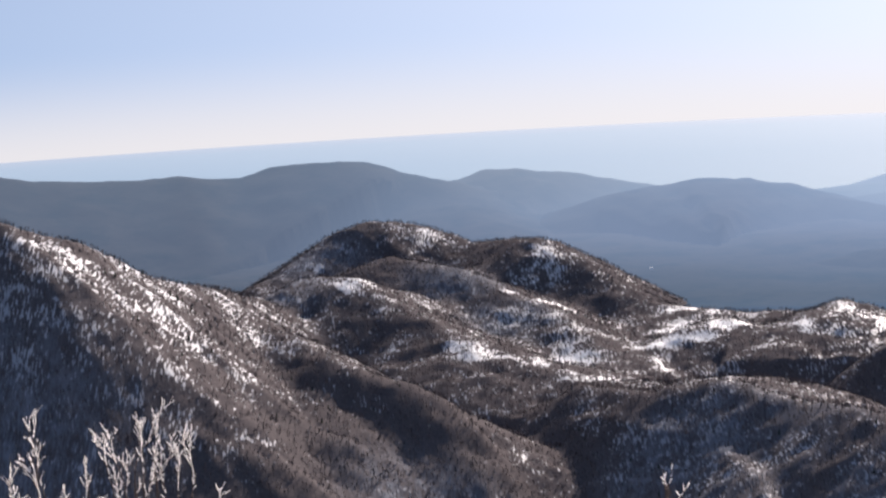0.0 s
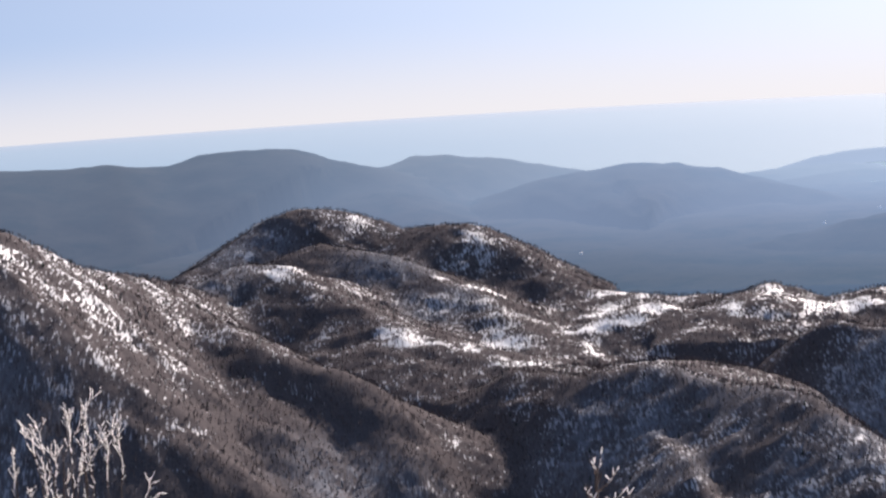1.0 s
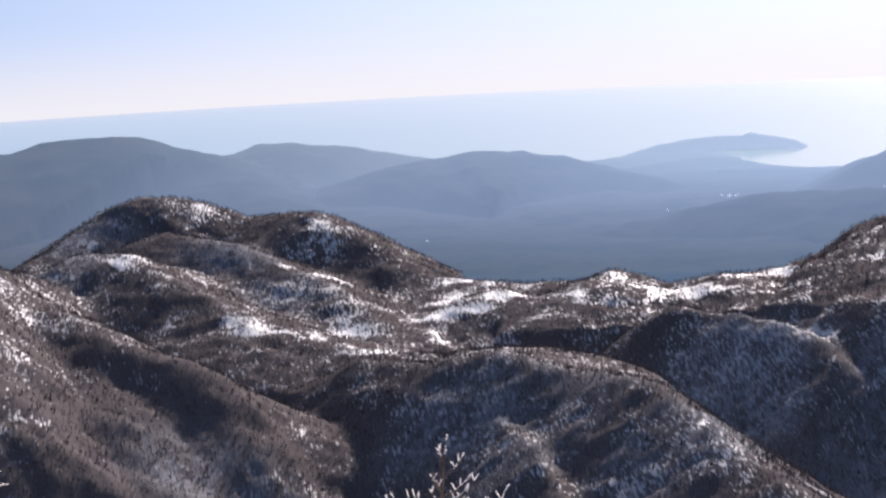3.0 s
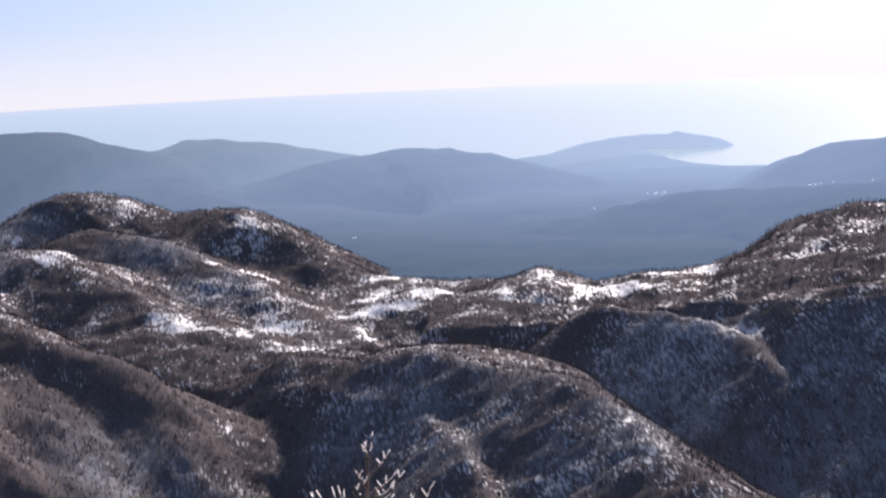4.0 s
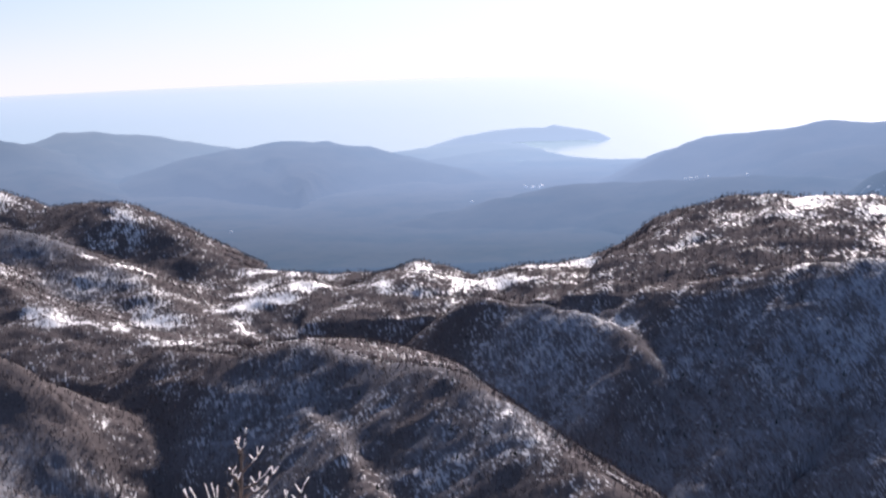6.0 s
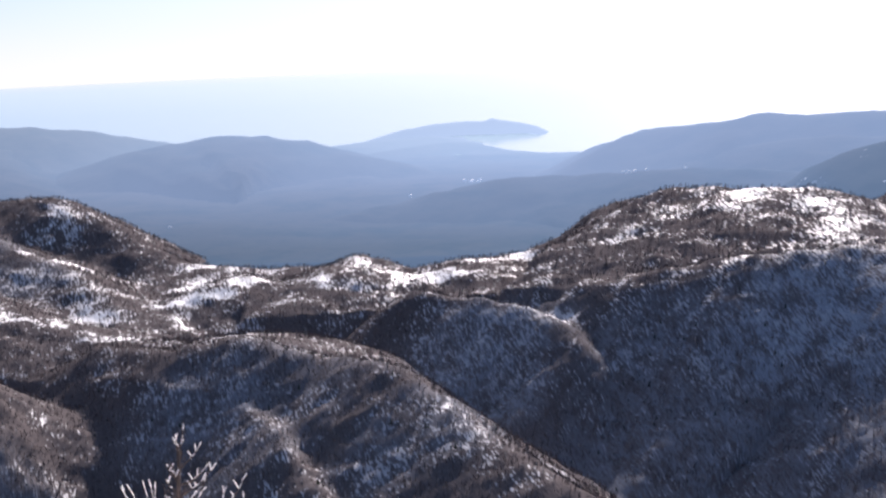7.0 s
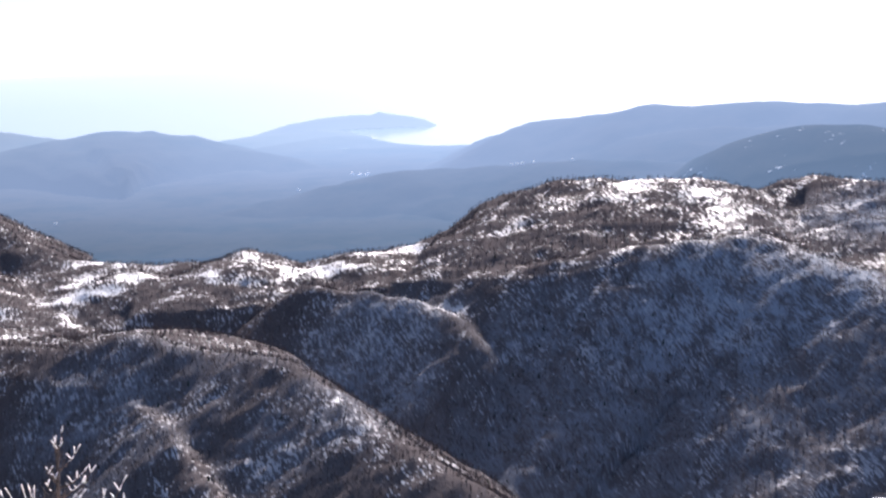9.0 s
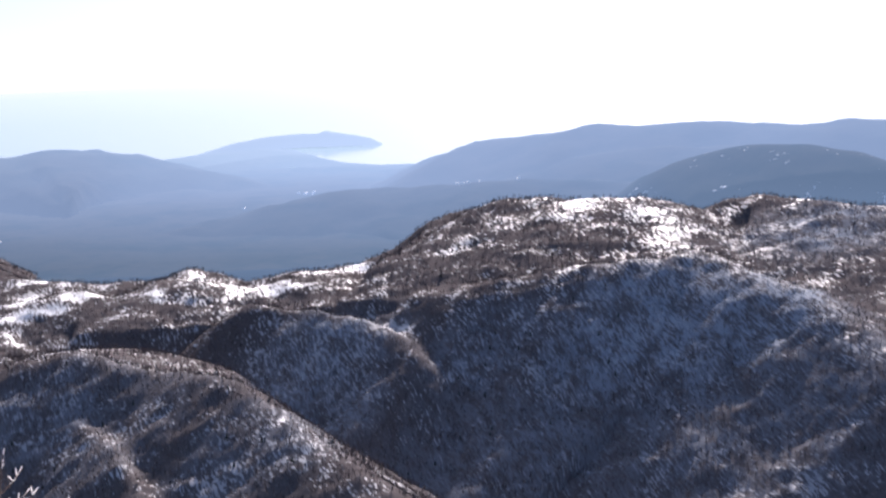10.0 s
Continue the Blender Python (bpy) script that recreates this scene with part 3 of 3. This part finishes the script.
def plant(name, x, y, height, templates, mat, rng):
    z = ground_height(x, y)
    which = rng.randint(len(templates), size=len(x))
    parts = []
    for k, tpl in enumerate(templates):
        sel = np.where(which == k)[0]
        a, h = rng.uniform(0, 2 * math.pi, len(sel)), height[sel]
        c, s = np.cos(a), np.sin(a)
        px = (tpl[None, :, 0] * c[:, None] - tpl[None, :, 1] * s[:, None]) * h[:, None] + x[sel][:, None]
        py = (tpl[None, :, 0] * s[:, None] + tpl[None, :, 1] * c[:, None]) * h[:, None] + y[sel][:, None]
        pz = tpl[None, :, 2] * h[:, None] + z[sel][:, None]
        parts.append(np.stack([px, py, pz], -1).reshape(-1, 3))
    verts = np.concatenate(parts)
    me = bpy.data.meshes.new(name)
    fill_mesh(me, verts, np.arange(len(verts)).reshape(-1, 3))
    me.materials.append(mat)
    return new(name, me)


def scatter(count, rng, low, high):
    """Points spread evenly over the sector of the mountains that the view sweeps."""
    r = np.sqrt(rng.uniform(low * low, high * high, count))
    a = np.radians(rng.uniform(-15.5, 34.0, count))
    return r * np.sin(a), r * np.cos(a)


def build_woods():
    rng = np.random.RandomState(3)
    x, y = scatter(190000, rng, 780, 2560)
    density = 0.64 - 0.55 * openness(x, y) + 0.9 * (fbm(x + 70, y, 10, 2) - 0.5)
    keep = (rng.uniform(0, 1, len(x)) < np.clip(density, 0.26, 0.9)) & (ground_height(x, y) > -25)
    x, y = x[keep], y[keep]
    height = rng.uniform(2.6, 4.8, len(x)) * (0.8 + 0.5 * (fbm(x, y, 60, 2) - 0.2))
    # trees on the shaded slopes are made rime-pale to lighten the shade
    pale_share = shade_lift(x, y)
    white = rng.uniform(0, 1, len(x)) < 0.06 + 1.2 * pale_share * np.clip(0.65 + 2.0 * (fbm(x + 11, y + 7, 40, 3) - 0.42), 0.25, 1.0)
    shapes = tree_templates(10, 12, rng)
    brown = ~white
    tagged(plant("bare_woods", x[brown], y[brown], height[brown], shapes, TREE, rng), "bare brown winter beech woods covering the slopes", "trees", kind="stuff")
    tagged(plant("shade_lift_woods", x[white], y[white], height[white], shapes, SHADE_LIFT_BARK, rng), "pale rime-frosted bare trees, lightened to lift shaded slopes", "trees", kind="stuff")
    x, y = scatter(900, rng, 780, 1900)
    keep = fbm(x + 500, y, 140, 3) > 0.58
    x, y = x[keep], y[keep]
    tagged(plant("conifers", x, y, rng.uniform(3, 5, len(x)), conifer_templates(4, rng), CONIFER, rng), "scattered dark conifers among bare woods", "trees", kind="stuff")


build_woods()


# ---- summit: frosted shrubs and a rock ----
def tube(bm, points, radii, sides=5):
    """A tapered tube along points."""
    rings = []
    for k, (p, r) in enumerate(zip(points, radii)):
        ahead = (points[min(k + 1, len(points) - 1)] - points[max(k - 1, 0)]).normalized()
        u = ahead.orthogonal().normalized()
        v = ahead.cross(u)
        rings.append([bm.verts.new(p + r * (math.cos(a) * u + math.sin(a) * v)) for a in [2 * math.pi * q / sides for q in range(sides)]])
    for low, high in zip(rings, rings[1:]):
        for q in range(sides):
            bm.faces.new((low[q], low[(q + 1) % sides], high[(q + 1) % sides], high[q]))
    bm.faces.new(rings[-1])
    bm.faces.new(rings[0][::-1])


def part(name, bm, mat, parent, label=""):
    me = bpy.data.meshes.new(name)
    bmesh.ops.recalc_face_normals(bm, faces=bm.faces)
    bm.to_mesh(me)
    bm.free()
    me.shade_smooth()
    me.materials.append(mat)
    ob = new(name, me)
    ob.parent = parent
    return tagged(ob, label)


def wander(start, way, length, rng, steps, wobble, lift=0.0):
    points, p, d = [start.copy()], start.copy(), way.normalized()
    for _ in range(steps):
        d = (d + Vector((rng.uniform(-wobble, wobble), rng.uniform(-wobble, wobble), rng.uniform(-wobble, wobble) + lift))).normalized()
        p = p + d * length / steps
        points.append(p.copy())
    return points


def rime_on(bm, points, rng, cover, thick):
    """Crusts of rime along a twig, knobbly and broken here and there."""
    side = Vector((0.4, -0.1, 0.75)).normalized()
    for a, b in zip(points, points[1:]):
        if rng.random() > cover:
            continue
        cuts = [a.lerp(b, f) + side * thick * 0.8 for f in (-0.05, 0.3, 0.65, 1.05)]
        tube(bm, cuts, [thick * rng.uniform(0.5, 0.8), thick * rng.uniform(0.8, 1.25), thick * rng.uniform(0.7, 1.2), thick * rng.uniform(0.5, 0.8)], 6)


def grow(wood, rime, start, way, length, depth, rng, thick, cover):
    """A twig that wanders upwards, carries short spurs and forks at its end."""
    pts = wander(start, way, length, rng, 5, 0.2, 0.07)
    r = 0.0007 + 0.0006 * depth
    tube(wood, pts, [r * (1 - 0.06 * k) for k in range(6)], 4)
    rime_on(rime, pts if depth < 3 else pts[2:], rng, cover, thick * (0.8 + 0.1 * depth))
    for p in pts[1:5]:
        if rng.random() < 0.45:
            a = rng.uniform(0, 2 * math.pi)
            spur = wander(p, way.normalized() * 0.9 + Vector((math.cos(a), math.sin(a), 0.1)) * 0.7, rng.uniform(0.015, 0.05), rng, 2, 0.2, 0.1)
            tube(wood, spur, [0.0014, 0.0012, 0.0009], 4)
            rime_on(rime, spur, rng, cover, thick * 0.8)
    if depth > 1:
        ahead = (pts[-1] - pts[-2]).normalized()
        for k in range(rng.choice((2, 2, 3))):
            a = rng.uniform(0, 2 * math.pi)
            out = ahead + Vector((math.cos(a), 0.6 * math.sin(a), 0.15)) * rng.uniform(0.2, 0.48)
            grow(wood, rime, pts[-1], out, length * rng.uniform(0.55, 0.9), depth - 1, rng, thick, cover)


def frosted_shrub(x, y, stems, seed, label, thick=0.0019, cover=0.8, crown=0.27, depth=3):
    """stems: the offsets (across, along) and the heights against eye level of the stem tips."""
    rng = random.Random(seed)
    z = float(ground_height(np.array([x]), np.array([y]))[0]) - 0.06
    root = new("frosted_shrub")
    root.location = (x, y, z)
    for dx, dy, top in stems:
        wood, rime = bmesh.new(), bmesh.new()
        fork = Vector((dx * 0.8, dy, EYE + top - crown - z))
        foot = Vector((dx * 0.3, dy * 0.25, 0))
        line = [foot.lerp(fork, k / 10) + Vector((rng.uniform(-0.02, 0.02), rng.uniform(-0.02, 0.02), 0)) * (0 < k < 10) for k in range(11)]
        tube(wood, line, [0.0075 - 0.00035 * k for k in range(11)])
        grow(wood, rime, fork, Vector((dx * 0.5, 0.0, 1.0)), crown * 0.42, depth, rng, thick, cover)
        for k in (6, 7, 8, 9):
            a = rng.uniform(0, 2 * math.pi)
            grow(wood, rime, line[k], Vector((math.cos(a) * 0.6, math.sin(a) * 0.6, 1.0)), crown * rng.uniform(0.25, 0.4), 2, rng, thick, cover)
        # the crust grows on one side of the twigs and is open towards the wood
        rime.normal_update()
        bmesh.ops.delete(rime, geom=[f for f in rime.faces if f.normal.y > 0.05], context="FACES")
        stem = part("stem", wood, SHRUB, root)
        tagged(part("rime", rime, RIME, stem, "white rime frost crusted on twigs"), kind="stuff")
    return tagged(root, label, "shrub", group="frosted shrubs")


frosted_shrub(-1.68, 7.9, [(0.05, 0.00, -1.67), (0.07, 0.03, -1.75), (0.07, -0.03, -1.82), (-0.08, 0.02, -1.87), (-0.05, 0.00, -1.94)], 11, "small bare shrub crusted with white rime frost")
frosted_shrub(-1.45, 7.7, [(0.05, 0.00, -1.78), (-0.06, 0.03, -1.90), (0.04, -0.02, -1.85), (-0.08, 0.00, -1.94), (0.10, 0.02, -1.94)], 14, "low bare shrub with a few rimed twigs", crown=0.15, depth=2)
frosted_shrub(-1.29, 8.0, [(0.02, 0.00, -1.69), (0.11, 0.04, -1.70), (-0.03, -0.03, -1.75), (0.05, 0.02, -1.75), (0.13, -0.02, -1.77), (-0.10, 0.03, -1.79), (0.08, 0.00, -1.86), (0.14, 0.03, -1.89), (0.29, 0.00, -1.80), (0.22, 0.04, -1.86), (-0.02, 0.05, -1.89), (-0.05, -0.03, -1.94), (0.31, 0.02, -2.02), (0.02, 0.04, -1.98)], 12, "many-stemmed bare shrub with rime-white twigs on the summit")


def rimed_branch(parent, a, b, radius, bare, rng):
    """A thin branch that rises in a slight bow; past the share that is bare its upper side carries lumps of rime."""
    sag = Vector((0, 0, -0.10 * (b - a).length))
    line = [a.lerp(b, k / 7) + sag * math.sin(math.pi * k / 7) + Vector((rng.uniform(-1, 1), rng.uniform(-1, 1), rng.uniform(-1, 1))) * 0.003 for k in range(8)]
    wood, rime = bmesh.new(), bmesh.new()
    tube(wood, line, [radius * (1 - 0.09 * k) for k in range(8)], 5)
    icy = line[int(bare * 7):]
    rime_on(rime, icy, rng, 0.85, 0.0029)
    for q in icy[:-1]:
        if rng.random() < 0.5:
            spur = [q, q + Vector((rng.uniform(-0.02, 0.02), rng.uniform(-0.01, 0.01), rng.uniform(0.012, 0.035)))]
            tube(wood, spur, [0.0014, 0.0010], 4)
            rime_on(rime, spur, rng, 0.9, 0.0027)
    limb = part("branch", wood, SHRUB, parent)
    tagged(part("rime", rime, RIME, limb, "lumpy white rime on the branch"), kind="stuff")


# young tree: branches as (foot across, foot up, tip across, tip up, bare share), from the trunk's axis and eye level
YOUNG_TREE = [(0.006, -2.155, 0.033, -2.060, 0.10), (0.004, -2.155, -0.006, -2.087, 0.40), (0.009, -2.229, 0.096, -2.128, 0.50), (0.006, -2.299, 0.116, -2.215, 0.40), (0.011, -2.341, 0.152, -2.228, 0.35), (0.014, -2.374, 0.118, -2.278, 0.35), (0.017, -2.409, 0.109, -2.326, 0.30), (0.001, -2.270, -0.042, -2.216, 0.60), (-0.000, -2.284, -0.022, -2.222, 0.60), (-0.005, -2.330, -0.049, -2.271, 0.50), (-0.091, -2.434, -0.145, -2.251, 0.45), (-0.079, -2.424, -0.118, -2.265, 0.50), (-0.044, -2.404, -0.059, -2.293, 0.50), (-0.136, -2.442, -0.227, -2.281, 0.60), (-0.113, -2.432, -0.202, -2.283, 0.60), (-0.090, -2.411, -0.095, -2.299, 0.60), (0.158, -2.457, 0.275, -2.292, 0.50), (0.135, -2.455, 0.178, -2.314, 0.70), (0.225, -2.475, 0.249, -2.348, 0.50)]


def young_tree(x, y):
    rng = random.Random(31)
    z = float(ground_height(np.array([x]), np.array([y]))[0]) - 0.05
    root = new("young_tree")
    root.location = (x, y, z)
    eye = EYE - z
    trunk = bmesh.new()
    low, top = 0.0, eye + YOUNG_TREE[0][1]
    line = [Vector((rng.uniform(-0.004, 0.004), rng.uniform(-0.004, 0.004), low + (top - low) * k / 12)) for k in range(13)]
    line[-1].x = YOUNG_TREE[0][0]
    tube(trunk, line, [0.030 - 0.0019 * k for k in range(13)], 8)
    part("trunk", trunk, SHRUB, root)
    for ax, az, bx, bz, bare in YOUNG_TREE:
        dy = rng.uniform(-0.05, 0.05)
        rimed_branch(root, Vector((ax, 0.0 if abs(ax) < 0.05 else dy, eye + az)), Vector((bx, dy, eye + bz)), 0.0042, bare, rng)
    # fine bare twigs that crowd the stem
    for k in range(34):
        h = top - rng.uniform(0.0, 0.42)
        a, reach = rng.uniform(0, 2 * math.pi), 0.05 + 0.28 * (top - h)
        twig = wander(Vector((0, 0, h)), Vector((math.cos(a), math.sin(a), 1.3)), reach, rng, 4, 0.12, 0.08)
        wood = bmesh.new()
        tube(wood, twig, [0.0022, 0.0019, 0.0016, 0.0013, 0.001], 4)
        part("twig", wood, SHRUB, root)
    tagged(root, "bare young tree with rime on its upturned branch tips", "tree")


young_tree(0.805, 8.0)


def lump(bm, centre, size, seed, rough, squash=1.0):
    made = bmesh.ops.create_icosphere(bm, subdivisions=4, radius=1.0)["verts"]
    for v in made:
        n = noise.fractal(v.co * 1.6 + Vector((seed, 0, 0)), 1.0, 2.0, 4)
        v.co = Vector((v.co.x * size[0], v.co.y * size[1], v.co.z * size[2])) * (1 + rough * n) + Vector(centre)


def snowy_rock(x, y, top):
    z = float(ground_height(np.array([x]), np.array([y]))[0])
    root = new("snow_capped_rock")
    root.location = (x, y, z)
    h = EYE + top - z
    rock, cap = bmesh.new(), bmesh.new()
    lump(rock, (0, 0, h * 0.45), (0.42, 0.4, h * 0.52), 3, 0.16)
    lump(cap, (0.0, 0, h - 0.08), (0.40, 0.32, 0.07), 5, 0.32)
    part("rock", rock, ROCK, root)
    part("snow_cap", cap, SNOW, root, "cap of white snow")
    tagged(root, "grey-brown summit rock under a cap of fresh snow", "rock")


snowy_rock(2.76, 4.60, -1.662)


# ---- valley houses ----
def house_shape(w, d, h):
    wall, roof = bmesh.new(), bmesh.new()
    v = [wall.verts.new(p) for p in ((-w, -d, -1), (w, -d, -1), (w, d, -1), (-w, d, -1), (-w, -d, h), (w, -d, h), (w, d, h), (-w, d, h), (-w, 0, h * 1.5), (w, 0, h * 1.5))]
    for f in ((0, 1, 5, 4), (1, 2, 6, 9, 5), (2, 3, 7, 6), (3, 0, 4, 8, 7)):
        wall.faces.new([v[k] for k in f])
    e, o, t = d * 1.2, w * 1.12, 0.25
    top = h * 1.5 + t
    low = h - (e - d) * (h * 0.5) / d + t
    for sgn in (-1, 1):
        q = [(-o, 0, top), (o, 0, top), (o, sgn * e, low), (-o, sgn * e, low)]
        upper, under = [roof.verts.new(p) for p in q], [roof.verts.new((p[0], p[1], p[2] - t)) for p in q]
        roof.faces.new(upper)
        roof.faces.new(under[::-1])
        for k in range(4):
            roof.faces.new((upper[k], under[k], under[(k + 1) % 4], upper[(k + 1) % 4]))
    return wall, roof


def far_height(x, y):
    bpy.context.view_layer.update()
    hit, place, _, _, _, _ = scene.ray_cast(bpy.context.evaluated_depsgraph_get(), Vector((x, y, 400)), Vector((0, 0, -1)))
    return place.z if hit else 0.0


def build_houses():
    rng = random.Random(21)
    house = new("village_house")
    wall, roof = house_shape(1.9, 1.5, 1.8)
    part("wall", wall, FAR_HOUSE, house)
    part("roof", roof, FAR_HOUSE, house, "pale roof with a painted haze glow")
    tagged(house, "small white village house in the hazy valley", "house", group="village houses")
    places = [(723, 2877), (728, 2884), (717, 2888), (733, 2872), (740, 2890), (873, 2633), (880, 2631), (888, 2629), (902, 2622), (247, 2440), (266, 2646), (612, 2780), (945, 2590)]
    for k, (x, y) in enumerate(places):
        m = pose(x, y, far_height(x, y), 0, 0, rng.uniform(0, 180))
        if k:
            copy_thing(house, m)
        else:
            first = m
    house.matrix_basis = first


build_houses()
